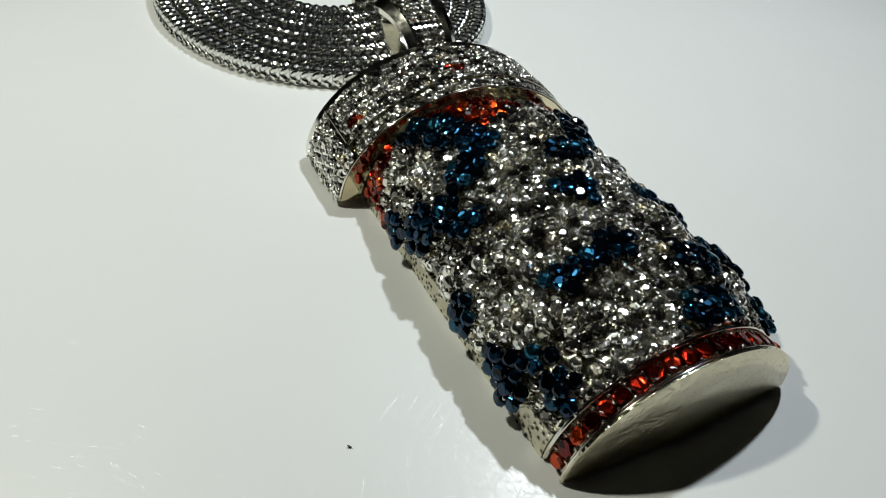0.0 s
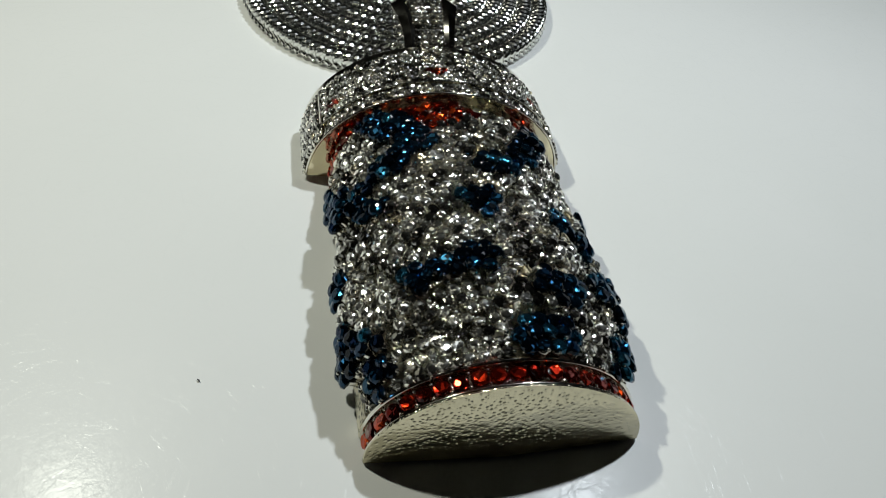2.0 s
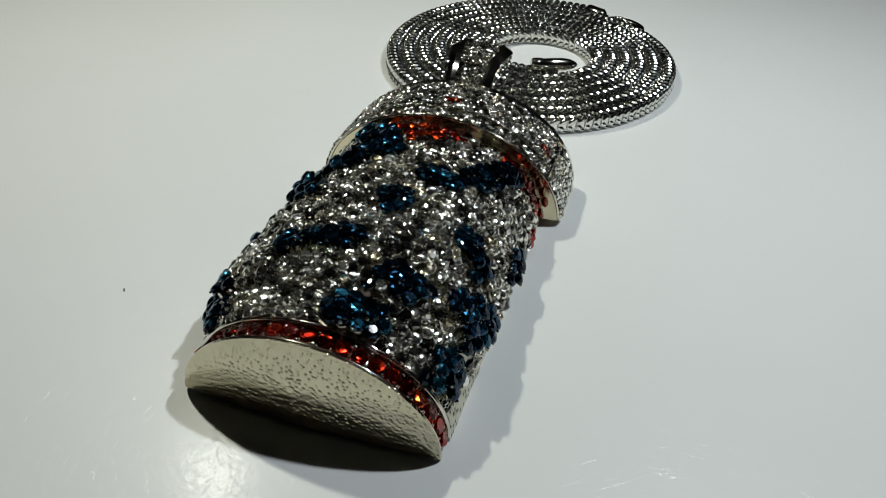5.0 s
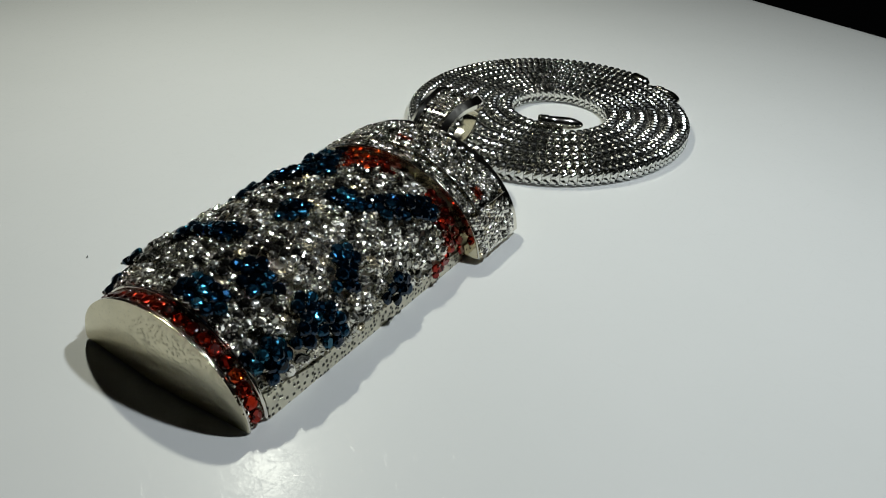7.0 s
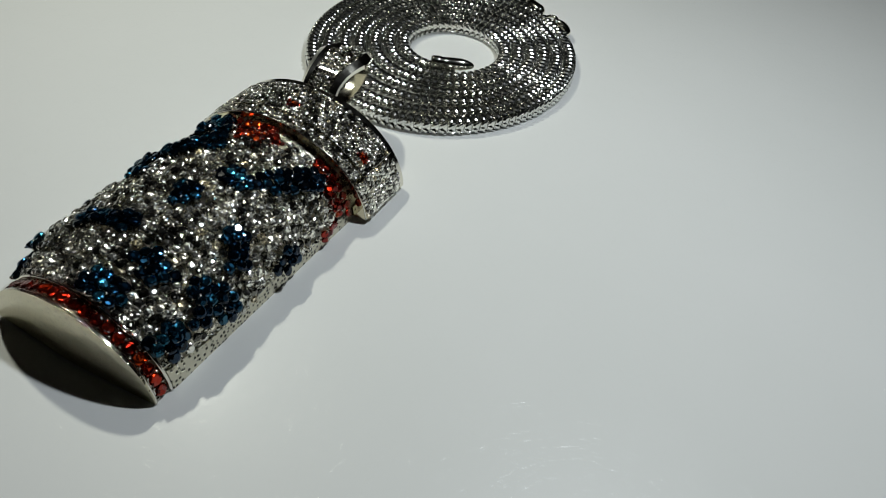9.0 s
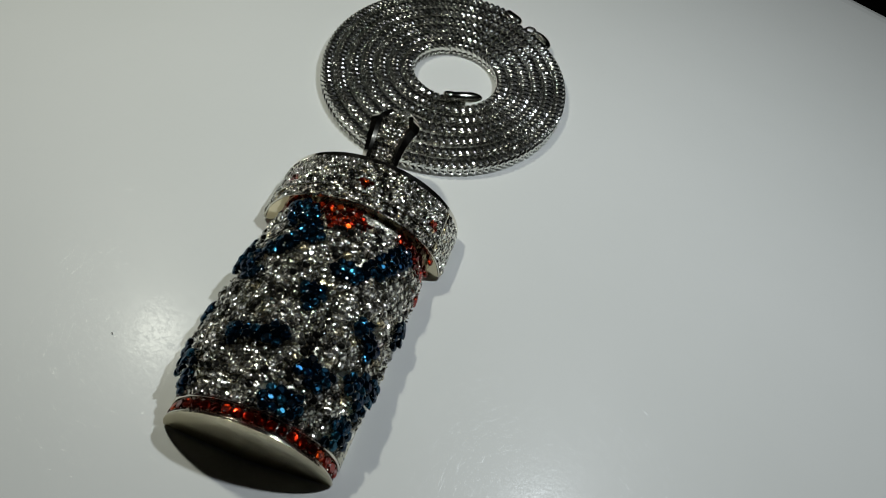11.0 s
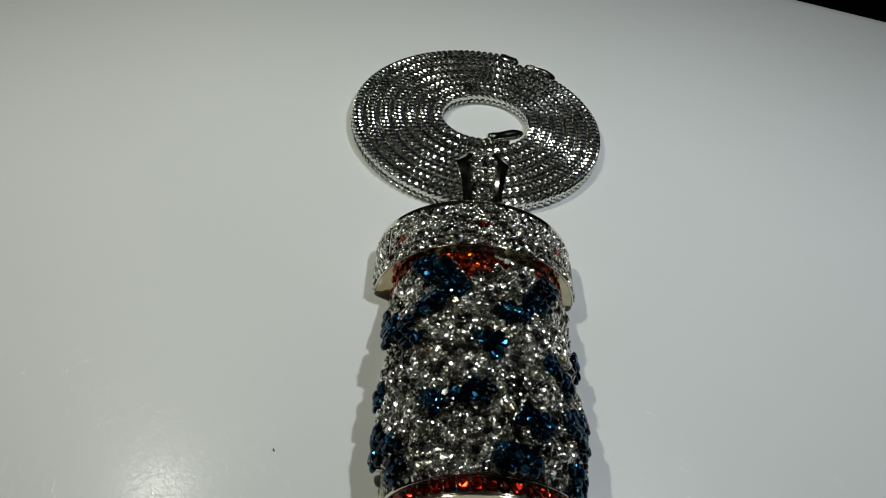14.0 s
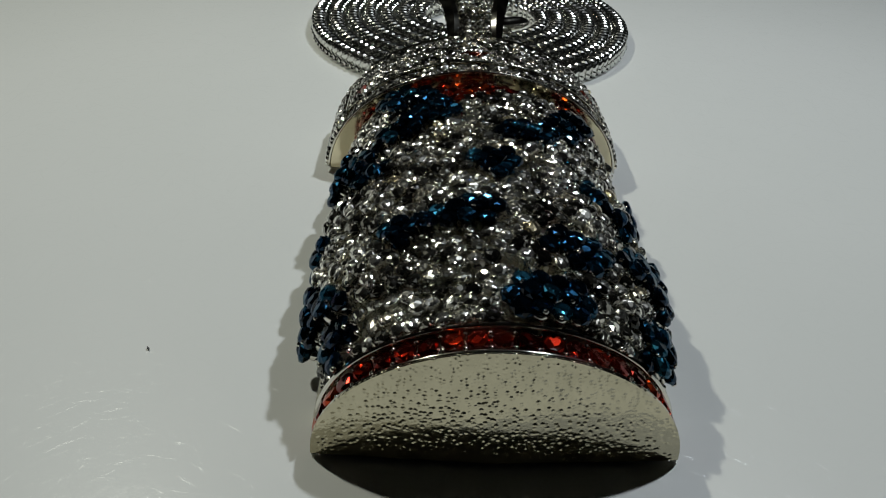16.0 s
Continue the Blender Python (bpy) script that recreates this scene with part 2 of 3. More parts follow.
tagged(part("lint_speck", fleck, LINT), "tiny dark speck of lint on the white table", "lint")

# ---- the pendant ----
pendant = tagged(new("pendant"), "silver pill bottle pendant paved with clear, blue and orange-red crystals", "pendant")


def section(a, h, phi):
    """A point of the half-round section; phi 0 is the crest, in degrees."""
    p = radians(phi)
    return a * math.sin(p), h * math.cos(p)


def shell(a0, h0, y0, a1, h1, y1, thick, steps=48, span=90.0):
    """A half-round shell with thickness; its two straight edges stand on the table."""
    rings = []
    for a, h, y in ((a0, h0, y0), (a1, h1, y1), (a1 - thick, h1 - thick, y1), (a0 - thick, h0 - thick, y0)):
        rings.append([(section(a, h, -span + 2 * span * i / steps), y) for i in range(steps + 1)])
    bm = bmesh.new()
    rows = [[bm.verts.new((p[0] * MM, y * MM, max(p[1], 0) * MM)) for p, y in ring] for ring in rings]
    for k in range(4):
        a, b = rows[k], rows[(k + 1) % 4]
        for i in range(steps):
            bm.faces.new((a[i], a[i + 1], b[i + 1], b[i]))
    for i in (0, steps):
        bm.faces.new([r[i] for r in rows])
    return bm


def half_disc(a, h, y0, y1, bulge, steps=40):
    """The closed half-round end plate, a little domed outwards at y0."""
    bm = bmesh.new()
    edge = [section(a, h, -90 + 180 * i / steps) for i in range(steps + 1)]
    rows = []
    for k, y in ((1.0, y1), (1.0, y0), (0.985, y0 - bulge * 0.04), (0.8, y0 - bulge * 0.25), (0.5, y0 - bulge * 0.58), (0.2, y0 - bulge * 0.85), (0.05, y0 - bulge)):
        rows.append([bm.verts.new((x * k * MM, y * MM, max(z, 0) * k * MM)) for x, z in edge])
    for a_, b_ in zip(rows, rows[1:]):
        for i in range(steps):
            bm.faces.new((a_[i], a_[i + 1], b_[i + 1], b_[i]))
        bm.faces.new((a_[0], b_[0], b_[steps], a_[steps]))
    bm.faces.new(rows[0])
    bm.faces.new(rows[-1])
    return bm


A0, H0 = 18.2, 15.0
body = part("bottle_body", shell(A0 - 0.4, H0 - 1.0, 4.0, A0 + 0.4, H0 + 0.5, 58.5, 1.2), DARKSILVER, pendant, "silver half-round bottle shell", True)
body.data.set_sharp_from_angle(angle=0.6)
plate = part("end_plate", half_disc(18.1, 13.6, 0.0, 0.3, 0.9), HAMMERED, pendant, "hammered silver end plate", True)
plate.location.z = 0.4 * MM
plate.data.set_sharp_from_angle(angle=0.7)
rim = part("base_rim", shell(17.4, 13.3, 0.3, 17.4, 13.5, 4.0, 2.5), SILVER, pendant, "polished channel for a row of red stones", True)
for y, a, h, r in ((0.42, 17.95, 13.88, 0.25), (3.75, 18.05, 14.15, 0.34)):
    curve = [section(a, h, -89 + 178 * i / 64) for i in range(65)]
    part("rim_edge", tube([(x, y, max(z, r)) for x, z in curve], r), SILVER, rim, "polished rounded rim", True)


def seat(a, h, phi, y, tilt=8.0, rnd=random):
    """The pose of a stone on the section: its z axis leaves the surface, a little askew."""
    x, z = section(a, h, phi)
    p = radians(phi)
    normal = Vector((math.sin(p) * h, 0, math.cos(p) * a)).normalized()
    normal += Vector([rnd.gauss(0, math.tan(radians(tilt))) for _ in range(3)])
    return Matrix.Translation((x * MM, y * MM, z * MM)) @ normal.to_track_quat("Z", "Y").to_matrix().to_4x4() @ Matrix.Rotation(rnd.uniform(0, 6.28), 4, "Z")


def phi_of_arc(share, a, h):
    """The angle at an even share, -0.5 to 0.5, of the way round the section."""
    angles = np.linspace(-87, 87, 349)
    pts = np.array([section(a, h, p) for p in angles])
    way = np.concatenate([[0], np.cumsum(np.hypot(*np.diff(pts, axis=0).T))])
    return float(np.interp((share + 0.5) * way[-1], way, angles))


def stone(kind, m, radius, parent):
    ob = new(kind + "_stone", STONE_MESH[kind])
    ob.parent = parent
    ob.matrix_basis = m @ Matrix.Scale(radius * MM, 4)
    return ob


rng = random.Random(5)
for i in range(21):
    phi = phi_of_arc(-0.5 + (i + 0.5) / 21, 17.6, 13.6)
    stone("red", seat(17.75, 13.7, phi, 2.08 + rng.uniform(-0.1, 0.1), 5, rng), 1.2 * rng.uniform(0.93, 1.05), rim)
    # small round prongs fill the corners between two stones
    phi = phi_of_arc(-0.5 + (i + 1) / 21, 17.6, 13.6)
    for y in (1.1, 3.05):
        prong = new("prong", PRONG_MESH)
        prong.parent = rim
        prong.matrix_basis = seat(17.75, 13.7, phi, y, 3, rng) @ Matrix.Scale(0.3 * MM, 4)

# patches of the body: angle from the crest, way along the body and radius in mm
BLUE_SPOTS = [(-31, 48.5, 2.2), (-21, 49.2, 2.2), (-54, 38.5, 2.0), (-70, 44.3, 1.6), (-76, 42.2, 1.6), (-26, 51.6, 2.6), (-37, 53.5, 2.2), (-18, 46.0, 2.5), (-26, 42.0, 2.3), (-34, 39.5, 2.3),
              (-49, 36.0, 2.6), (-58, 36.0, 2.4), (-64, 39.0, 2.2), (-42, 32.5, 2.0), (32, 44.2, 2.8), (43, 50.3, 2.6), (38, 47.4, 2.0), (24, 41.4, 2.4), (14, 38.4, 2.7),
              (2, 30.2, 2.9), (2, 27.2, 1.6), (-8, 17.6, 2.6), (-2, 18.2, 1.8), (-28, 16.8, 2.5), (-18, 17.0, 1.6), (-67, 23.0, 2.4), (-67, 13.9, 2.5),
              (-73, 11.2, 2.4), (-54, 10.4, 2.3), (-57, 6.8, 2.3), (10, 6.4, 2.4), (19, 6.5, 2.8), (20, 13.8, 2.5), (28, 14.0, 2.5),
              (39, 28.4, 2.2), (48, 25.4, 2.3), (68, 35.8, 2.3), (72, 33.2, 1.6), (50, 15.8, 2.5), (62, 18.6, 2.8), (57, 13.2, 2.1), (60, 7.4, 2.6),
              (58, 4.9, 1.8)]
RED_SPOTS = [(-66, 55.0, 2.6), (-74, 52.0, 1.8), (-79, 48.6, 1.3), (-55, 55.6, 2.0), (-9, 50.8, 1.8), (-2, 52.4, 2.4), (-14, 53.2, 1.6), (12, 52.6, 1.6), (7, 53.5, 1.8), (-16, 54.6, 1.4),
             (44, 54.0, 1.8), (55, 52.8, 2.4), (68, 52.6, 2.2), (77, 49.5, 1.6), (80, 46.8, 1.1)]


def arc(phi):
    """Length along the section from the crest, in mm."""
    n = 24
    total, last = 0.0, section(20.0, 17.0, 0)
    for i in range(1, n + 1):
        now = section(20.0, 17.0, abs(phi) * i / n)
        total += math.dist(now, last)
        last = now
    return math.copysign(total, phi)


PHIS = np.linspace(-84, 84, 337)
ARCS = np.array([arc(p) for p in PHIS])


def phi_of(s):
    return float(np.interp(s, ARCS, PHIS))


def arc_of(phi):
    return float(np.interp(phi, PHIS, ARCS))


def relief(s, y):
    """How far the stones stand off the shell, in mm: lumps in steps."""
    v = noise.noise(Vector((s * 0.13, y * 0.13, 3.1))) + 0.5 * noise.noise(Vector((s * 0.3, y * 0.3, 9.7)))
    side = min(1.0, max(0.0, (84 - abs(phi_of(s))) / 20))
    end = min(1.0, max(0.0, (y - 4.5) / 7)) * min(1.0, max(0.25, (58 - y) / 10))
    return -0.5 + 1.4 * min(1.0, max(0.0, (y - 4.5) / 6.5)) + (1.25 + 0.45 * round(2.6 * v)) * (0.35 + 0.65 * side) * (0.1 + 0.9 * end)


placed = []  # s, y, radius, kind


def scatter(kind, radius, tries, inside, gap):
    for _ in range(tries):
        s, y = rng.uniform(ARCS[0], ARCS[-1]), rng.uniform(4.6, 56.3)
        if not inside(s, y):
            continue
        r = radius * rng.uniform(0.88, 1.1)
        if placed:
            near = NP[:len(placed)]
            if (((near[:, 0] - s) ** 2 + (near[:, 1] - y) ** 2) < ((near[:, 2] + r) * gap) ** 2).any():
                continue
        NP[len(placed)] = s, y, r
        placed.append((s, y, r, kind))


def lattice(kind, radius, pitch, jitter, inside, gap):
    """Stones in close rows, a little uneven, where inside(s, y) holds."""
    for j in range(int(52 / (pitch * 0.87)) + 1):
        for i in range(int(60 / pitch) + 1):
            s = ARCS[0] + (i + 0.5 * (j % 2)) * pitch + rng.uniform(-jitter, jitter)
            y = 4.6 + j * pitch * 0.87 + rng.uniform(-jitter, jitter)
            if s > ARCS[-1] or y > 56.3 or not inside(s, y):
                continue
            r = radius * rng.uniform(0.92, 1.06)
            near = NP[:len(placed)]
            if (((near[:, 0] - s) ** 2 + (near[:, 1] - y) ** 2) < ((near[:, 2] + r) * gap) ** 2).any():
                continue
            NP[len(placed)] = s, y, r
            placed.append((s, y, r, kind))


NP = np.zeros((6000, 3))
blue_at = [(arc_of(p), y, r) for p, y, r in BLUE_SPOTS]
red_at = [(arc_of(p), y, r) for p, y, r in RED_SPOTS]


def in_spots(spots, s, y, grow=1.0):
    return any((s - a) ** 2 + (y - b) ** 2 < (r * grow) ** 2 for a, b, r in spots)


lattice("blue", 1.22, 1.95, 0.15, lambda s, y: in_spots(blue_at, s, y, 1.06), 0.66)
lattice("red", 0.84, 1.5, 0.1, lambda s, y: in_spots(red_at, s, y, 1.05) and not in_spots(blue_at, s, y, 0.9), 0.75)
lattice("white", 0.95, 1.76, 0.2, lambda s, y: y < 53.8 and abs(phi_of(s)) < 74 - 6 * max(0.0, 1 - (y - 5) / 9) + 3 * math.sin(0.35 * y) and not in_spots(blue_at, s, y, 0.97), 0.74)
scatter("white", 0.42, 9000, lambda s, y: y < 53.9 and abs(phi_of(s)) < 75 - 6 * max(0.0, 1 - (y - 5) / 9) + 3 * math.sin(0.35 * y) and not in_spots(blue_at, s, y, 0.97), 0.84)

loose = sorted((p for p in placed if p[3] == "white"), key=lambda p: p[1])[:300]
loose_set = set(loose)
rest, studs = [], []
for s, y, r, kind in placed:
    phi, off = phi_of(s), relief(s, y)
    if kind == "blue":
        # a blue patch is a low dome of its own
        near = [((s - u) ** 2 + (y - v) ** 2, u, v, w) for u, v, w in blue_at]
        d, u, v, w = min(near, key=lambda q: q[0] / q[3] ** 2)
        off = 0.35 * off + 0.65 * relief(u, v) + 1.15 - 0.75 * min(1.2, d / w ** 2)
    # the paving is fullest on one shoulder
    off += min(1.0, y / 20) * math.exp(-((phi + 50) / 22) ** 2)
    a, h = A0 + off, H0 + off
    m = seat(a, h, phi, y, 7 if kind == "blue" else 13, rng)
    # the paving curls down towards the end rim
    curl = max(0.0, 1 - (y - 5) / 10)
    m = Matrix.Translation(m.translation) @ Matrix.Rotation(radians(5) * curl, 4, "X") @ Matrix.Translation(-m.translation) @ m
    if kind != "white" or (s, y, r, kind) in loose_set:
        stone(kind, m, r, body)
    else:
        rest.append((*STONE, m @ Matrix.Scale(r * MM, 4)))
    for _ in range(2 if kind == "white" else 1):
        t = rng.uniform(0, math.tau)
        studs.append((*BEAD, m @ Matrix.Translation((r * MM * math.cos(t), r * MM * math.sin(t), 0.12 * MM)) @ Matrix.Scale(rng.uniform(0.14, 0.26) * (1 + 0.4 * curl) * MM, 4)))
    # the setting under each stone reaches down to the shell
    if kind == "white" and rng.random() < 0.5 or kind == "blue":
        studs.append((*BEAD, m @ Matrix.Translation((0, 0, -(abs(off) * 0.5 + 0.4) * MM)) @ Matrix.Diagonal((r * 0.75 * MM, r * 0.75 * MM, (abs(off) * 0.5 + 0.2) * MM, 1))))
tagged(part("stone_paving", joined(rest), CLEAR, body, "clear crystal paving"), kind="stuff")
tagged(part("prong_setting", joined(studs), SILVER, body, "silver prongs and settings", True), kind="stuff")

# polished ridges between the lumps
for ends in (((13, 24.3), (22, 21.8), (28, 20.0)), ((28, 31.4), (36, 28.4), (45, 24.5)), ((-17, 12.7), (-7, 12.0), (3, 10.9)), ((-38, 7.0), (-37, 5.2))):
    points = []
    for i in range(9):
        k = i / 8 * (len(ends) - 1)
        j = min(int(k), len(ends) - 2)
        phi, y = [u + (v - u) * (k - j) for u, v in zip(ends[j], ends[j + 1])]
        off = 1.9 if y > 9 else 0.55 + 0.16 * (y - 5)
        x, z = section(A0 + off, H0 + off, phi)
        points.append((x, y, z))
    part("ridge", tube(points, lambda k: 0.1 + 0.2 * math.sin(math.pi * min(0.97, max(0.03, k)))), SILVER, body, "polished silver ridge", True)

# the plain pierced border along the two straight edges of the shell
for side in (-1, 1):
    rings = []
    for i in range(53):
        y = 4.1 + i * 1.015
        top = 78.5 - 5.5 * max(0.0, 1 - (y - 4.9) / 9) + 1.6 * noise.noise(Vector((y * 0.5, side, 0.0))) + 3.0 * max(0.0, (y - 44) / 14)
        grow = (y - 4.6) / 53.9
        a, h = A0 - 0.4 + 0.8 * grow, H0 - 1.0 + 1.5 * grow
        ring = []
        for off in (0.55, 0.05):
            for k in range(5):
                x, z = section(a + off, h + off, top + (89.9 - top) * (k if off > 0.3 else 4 - k) / 4)
                ring.append((side * x * MM, y * MM, max(z, 0.02) * MM))
        rings.append(ring)
    strip = part("pierced_border", loft(rings), PIERCED, body, "pale silver border with small pits", True)
    strip.data.set_sharp_from_angle(angle=0.7)

# ---- the cap ----
AC, HC = 22.8, 17.4
cap = part("cap", shell(AC, HC, 57.3, AC, HC, 71.6, 3.4, span=86.5), LIP, pendant, "paved silver bottle cap", True)
cap.data.set_sharp_from_angle(angle=0.5)
cap.location.x = -0.5 * MM
part("cap_end", half_disc(19.5, 14.9, 71.2, 72.0, -0.2), SILVER, cap, "", True).data.set_sharp_from_angle(angle=0.6)
for y0, y1, a, h, th in ((70.8, 72.3, AC + 0.8, HC + 0.8, 3.3),):
    ring = part("cap_ring", shell(a, h, y0, a, h, y1, th, span=86.5), SILVER, cap, "polished ring of the cap", True)
    ring.data.set_sharp_from_angle(angle=0.6)
for y, off in ((57.3, 0.3), (60.8, 0.62)):
    curve = [section(AC + off, HC + off, -86 + 172 * i / 64) for i in range(65)]
    part("cap_wire", tube([(x, y, z) for x, z in curve], 0.2), SILVER, cap, "thin polished wire on the cap", True)
for phi in (-59, -36, 36, 59, -12, 12):
    x, z = section(AC + 0.35, HC + 0.35, phi)
    bar = part("cap_seam", box((0.45 * MM, 10.2 * MM if abs(phi) > 50 else 5 * MM, 1.1 * MM), (0, 0, 0), 0.1 * MM), SILVER, cap, "silver seam between cap panels")
    bar.matrix_basis = Matrix.Translation((x * MM, (66.2 if abs(phi) > 50 else 68.6) * MM, z * MM)) @ Matrix.Rotation(math.atan2(math.sin(radians(phi)) * HC, math.cos(radians(phi)) * AC), 4, "Y")
for side in (-1, 1):
    rings = []
    for y in (57.6, 57.9, 70.3, 70.7):
        inset = 0.3 if y in (57.6, 70.7) else 0.0
        ring = []
        for off in (0.6 - inset, -0.1):
            for k in range(9):
                x, z = section(AC + off, HC + off, 59 + 27 * (k if off > 0.2 else 8 - k) / 8)
                ring.append((side * x * MM, y * MM, z * MM))
        rings.append(ring)
    part("cap_panel", loft(rings), LIP, cap, "raised side panel of the cap", True).data.set_sharp_from_angle(angle=0.5)
cap_stones, n_loose = [], 0
for row in range(13):
    y = 57.95 + row * 1.03 + (0.2 if row > 2 else 0)
    low = row < 3
    a, h = (AC + 0.15, HC + 0.15) if low else (AC + 0.65, HC + 0.65)
    count = 60
    for i in range(count):
        phi = -86 + 172 * (i + 0.5 * (row % 2) + rng.uniform(-0.15, 0.15)) / count
        mark = 63.0 < y < 65.2 and any(abs(phi - p) < 3.4 for p in (0, -50, 50))
        if any(abs(phi - p) < 1.4 for p in (-59, 59)):
            continue
        r = 0.63 * rng.uniform(0.9, 1.12)
        out = (0.5 if low else 0.1) if abs(phi) > 59 else 0.0
        m = seat(a + out, h + out, phi, y + rng.uniform(-0.12, 0.12), 12, rng)
        if mark:
            stone("red", m, r, cap)
        elif n_loose < 150 and row < 4:
            stone("white", m, r, cap)
            n_loose += 1
        else:
            cap_stones.append((*STONE, m @ Matrix.Scale(r * MM, 4)))
tagged(part("stone_paving", joined(cap_stones), CLEAR, cap, "clear crystal paving of the cap"), kind="stuff")

# a row of red stones set in the body just under the cap
for i in range(24):
    phi = -82 + 164 * (i + 0.5) / 24
    if 8 < phi < 37:
        continue
    stone("red", seat(A0 + 1.6, H0 + 1.6, phi, 55.3, 6, rng), 1.05, body)

# ---- the bail ----


def bail_curve(t):
    """The loop of the bail seen from the side: y and z in mm, and half the band's width, for t from 0 to 1."""
    a = radians(178 - 318 * t)
    return 82.0 + 10.1 * math.cos(a), 15.0 + 6.3 * math.sin(a)


def band(t0, t1, inner, outer, thick, lift=0.0, steps=24, crown=0.0):
    """A strip of the loop between two widths, which are functions of t."""
    rings = []
    for i in range(steps + 1):
        t = t0 + (t1 - t0) * i / steps
        y, z = bail_curve(t)
        a = radians(178 - 318 * t)
        out = Vector((0, math.cos(a), math.sin(a)))
        p = Vector((0, y, z)) + out * lift
        x0, x1 = inner(t), outer(t)
        rings.append([(p + Vector((x, 0, 0)) + out * d) * MM for x, d in ((x0, -crown * 0.3), (x0 * 0.6 + x1 * 0.4, 0.15 * crown), (x1, -crown), (x1, -thick - crown * 0.6), (x0, -thick))])
    return loft(rings)


def wide(t):
    if t < 0.3:
        return 4.7 - 0.5 * math.sin(math.pi * t / 0.3) + 1.7 * (t / 0.3) ** 1.4
    return 2.2 + 4.2 * max(0.0, 1 - (t - 0.3) / 0.26) ** 1.1


bail = part("bail", band(0.0, 1.0, lambda t: -wide(t) + 0.5, lambda t: wide(t) - 0.5, 1.0, -0.3), SILVER, pendant, "looped silver bail with a paved front", True)
bail.data.set_sharp_from_angle(angle=0.6)
bail.location.x = -0.3 * MM
for side in (-1, 1):
    strip = band(0.0, 0.5, lambda t: side * (wide(t) - 1.5 - 4.5 * min(t, 0.32)), lambda t: side * wide(t), 1.3, 0.6, crown=0.9)
    part("bail_edge", strip, SILVER, bail, "polished silver edge of the bail", True).data.set_sharp_from_angle(angle=0.6)
bail_stones = []
for i in range(20):
    t = 0.02 + 0.44 * i / 19
    y, z = bail_curve(t)
    a = radians(178 - 318 * t)
    w = max(0.6, wide(t) - 1.6 - 4.5 * min(t, 0.32))
    n = max(1, round(2 * w / 1.05))
    for j in range(n):
        x = -w + 2 * w * (j + 0.5) / n
        normal = Vector((rng.gauss(0, 0.15), math.cos(a) + rng.gauss(0, 0.1), math.sin(a) + rng.gauss(0, 0.1)))
        m = Matrix.Translation((x * MM, (y + 0.5 * math.cos(a)) * MM, (z + 0.5 * math.sin(a)) * MM)) @ normal.to_track_quat("Z", "Y").to_matrix().to_4x4()
        stone("white", m, 0.55 * rng.uniform(0.9, 1.1), bail)

# ---- the chain ----
chain = tagged(new("chain"), "silver square-link chain coiled flat on the table", "chain")
chain.location.x = -0.3 * MM
W = 4.2


def coil(turns):
    """Centre line of the coil, in mm, counted in turns from its inner end."""
    a = radians(300 - 360 * turns)
    r = 12.9 + 3.85 * turns
    stretch = 1.0 + (0.1 if math.sin(a) > 0 else 0.135) * min(1.0, turns / 5.5)
    k = turns / 6.67
    return Vector((3.6 - 1.3 * k + r * math.cos(a), 133.2 + r * stretch * math.sin(a), W / 2 + 0.02))


def link_piece(pitch):
    """One link of the chain along y: slanted bars that meet in a chevron on each face."""
    out = []
    out.append((*BEAD, Matrix.Translation((0, 0, W * 0.31)) @ Matrix.Diagonal((W * 0.35, pitch * 0.5, W * 0.19, 1))))
    core = [(x * W * 0.33, y * pitch * 0.5, z * W * 0.3 - W * 0.07) for x in (-1, 1) for y in (-1, 1) for z in (-1, 1)]
    out.append((core, [(0, 1, 3, 2), (4, 6, 7, 5), (0, 4, 5, 1), (2, 3, 7, 6), (0, 2, 6, 4), (1, 5, 7, 3)], Matrix()))
    for face in (1, 2, 3):
        turn = Matrix.Translation((0, 0, -W * 0.07)) @ Matrix.Diagonal((1, 1, 0.85, 1)) @ Matrix.Rotation(face * math.pi / 2, 4, "Y")
        for side in (-1, 1):
            m = turn @ Matrix.Translation((side * W * 0.235, 0, W * 0.31)) @ Matrix.Rotation(-side * radians(42), 4, "Z")
            out.append((*BEAD, m @ Matrix.Diagonal((W * 0.34, pitch * 0.36, W * 0.16, 1))))
    return joined(out)


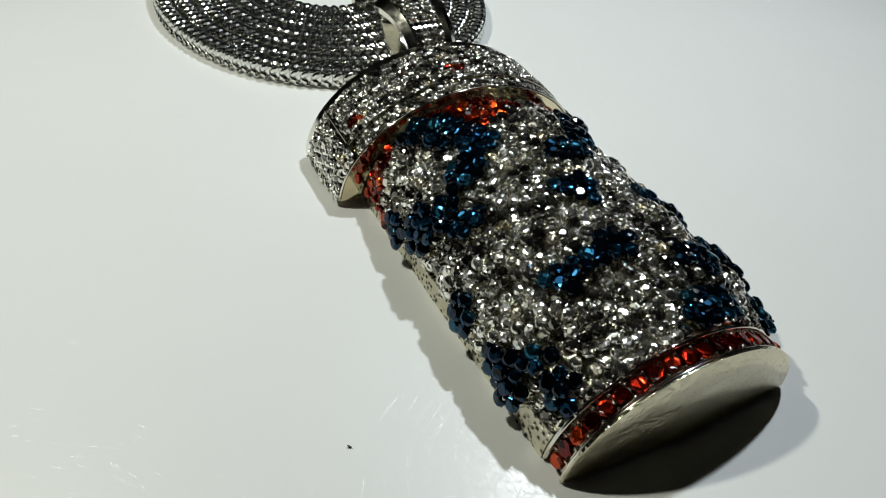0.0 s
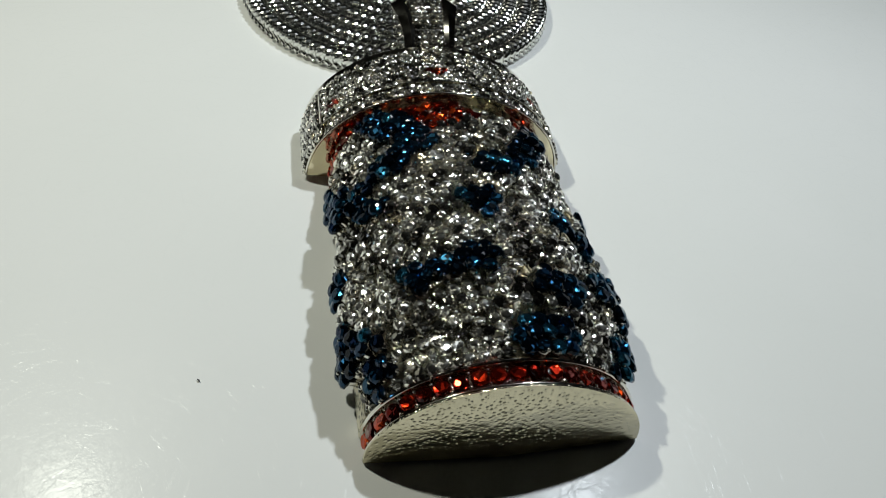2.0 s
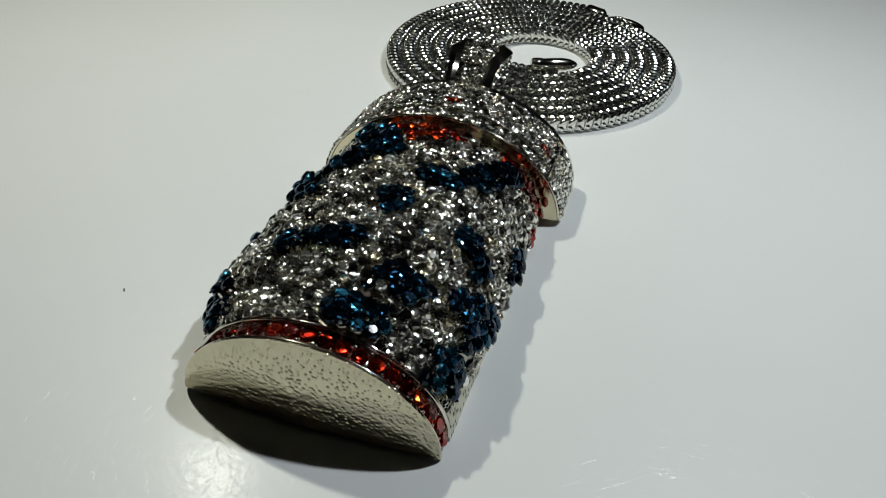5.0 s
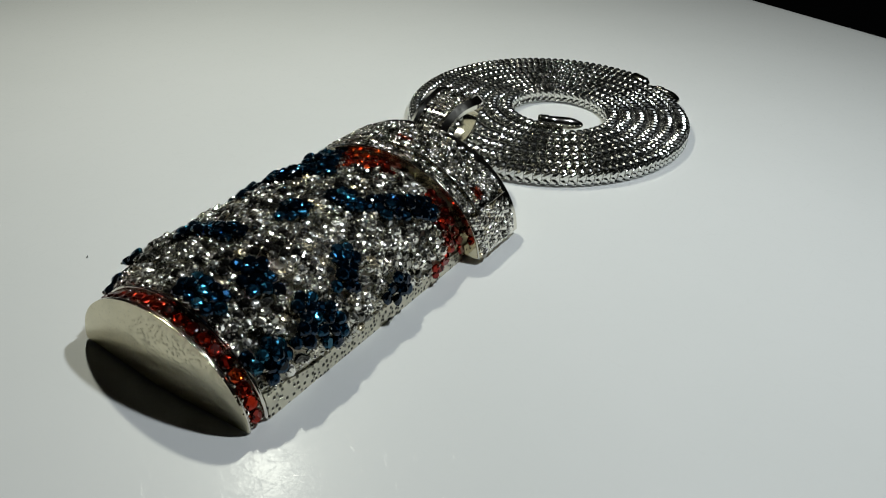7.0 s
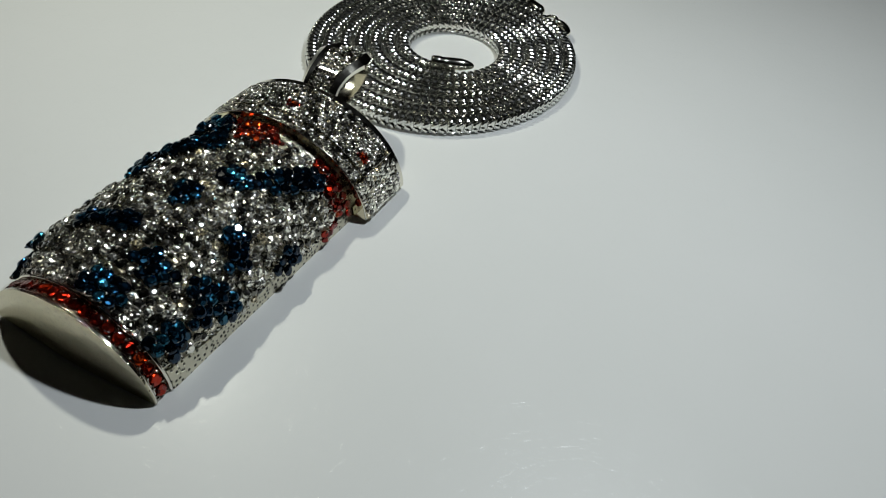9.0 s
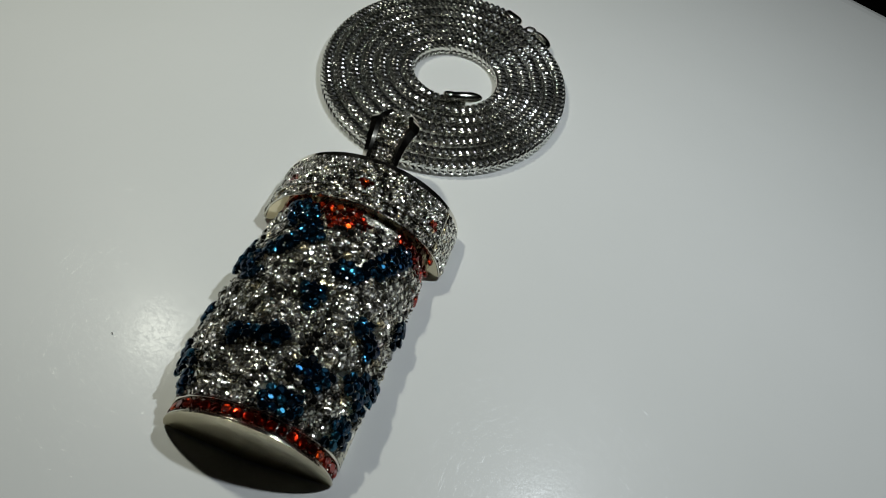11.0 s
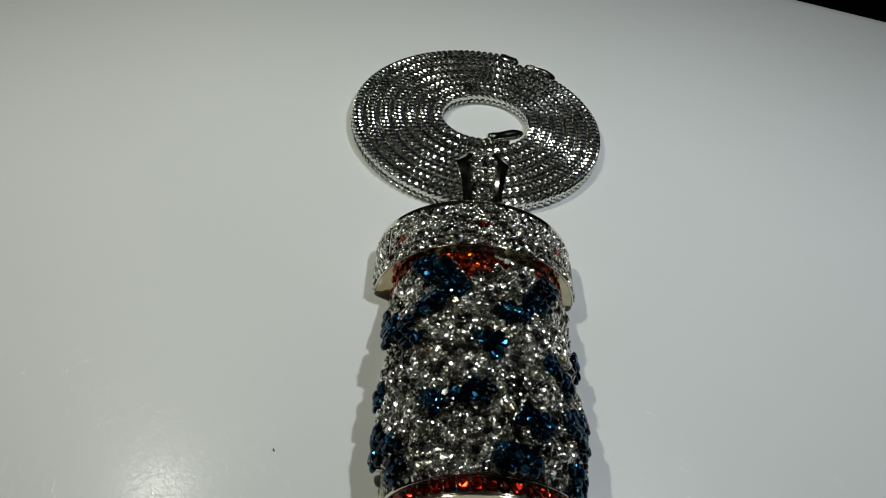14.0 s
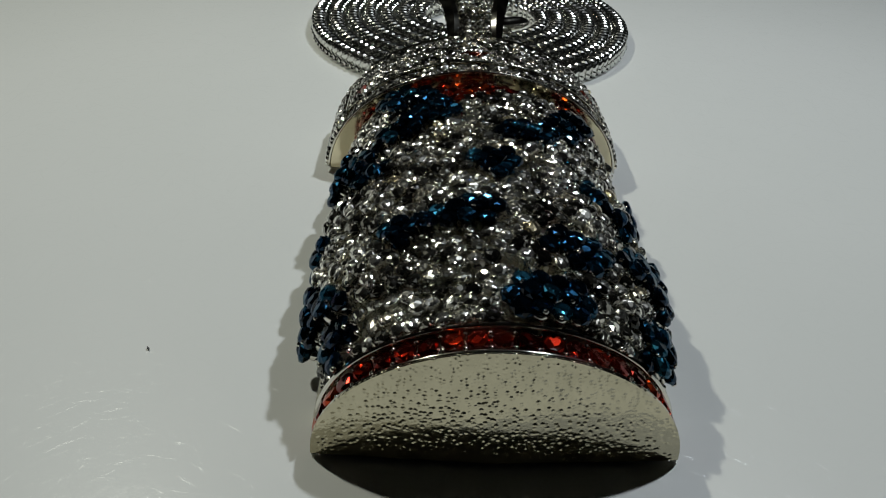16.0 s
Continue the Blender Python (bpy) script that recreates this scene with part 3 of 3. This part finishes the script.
PITCH = 2.05
BEAD = bead(9, 6)
lv, _, lf = link_piece(PITCH)
link_mesh = mesh_of("chain_link", ([tuple(c * MM for c in p) for p in lv], lf), CHAIN)
ts = np.linspace(0, 6.63, 9000)
line = np.array([coil(t)[:] for t in ts])
run = np.concatenate([[0], np.cumsum(np.linalg.norm(np.diff(line, axis=0), axis=1))])
poses = []
for d in np.arange(0.5, run[-1], PITCH):
    t = float(np.interp(d, run, ts))
    p, way = coil(t), (coil(t + 0.002) - coil(t - 0.002)).normalized()
    poses.append(Matrix.Translation(p * MM) @ way.to_track_quat("Y", "Z").to_matrix().to_4x4() @ Matrix.Rotation(rng.gauss(0, 0.04), 4, "Y"))
poses.sort(key=lambda m: m.translation.y)
for m in poses[:300]:
    ob = new("chain_link", link_mesh)
    ob.parent, ob.matrix_basis = chain, m
tagged(part("chain_weave", joined([([tuple(c * MM for c in p) for p in lv], lf, m) for m in poses[300:]]), CHAIN, chain), kind="stuff")


def spindle(points, n=12):
    """A turned shape along x from (x, radius) pairs, in mm."""
    return loft([[Vector((x, r * math.cos(math.tau * i / n), r * math.sin(math.tau * i / n))) * MM for i in range(n)] for x, r in points])


tip = part("chain_end", spindle([(-5.0, 1.3), (-4.4, 1.6), (-2.4, 1.65), (-2.1, 1.45), (0.6, 1.6), (3.4, 1.65), (5.0, 1.35), (6.4, 0.8), (6.9, 0.3)]), SILVER, chain, "polished silver end cap", True)
tip.matrix_basis = pose(9.0 * MM, 121.3 * MM, 4.8 * MM, 0, 2, 26)
clasp_cap = part("chain_end", spindle([(-1.5, 1.9), (-0.8, 2.1), (4.0, 2.1), (5.0, 1.5), (5.6, 0.6)]), SILVER, chain, "polished silver end cap", True)
e = coil(6.63)
clasp_cap.matrix_basis = pose(e.x * MM - 0.0012, e.y * MM + 0.0003, 2.4 * MM, 0, 0, -33)


hook = [(3.2 + 3.4 * (1 - math.cos(a)), 1.7 * math.sin(a) * (1.0 if a < 3.2 else 0.8), 0) for a in [i * math.tau * 0.93 / 24 for i in range(25)]]
clasp = part("lobster_clasp", tube(hook, lambda k: 1.2 - 0.5 * k), SILVER, chain, "silver lobster clasp", True)
ring = [(1.6 + 1.5 * math.cos(a), 1.5 * math.sin(a), 0.3) for a in [i * math.tau * 0.98 / 18 for i in range(19)]]
part("clasp_ring", tube(ring, 0.45), SILVER, clasp, "", True)
clasp.matrix_basis = pose(e.x * MM + 0.0062, e.y * MM - 0.0036, 2.6 * MM, 0, 0, -42) @ Matrix.Scale(1.12, 4)
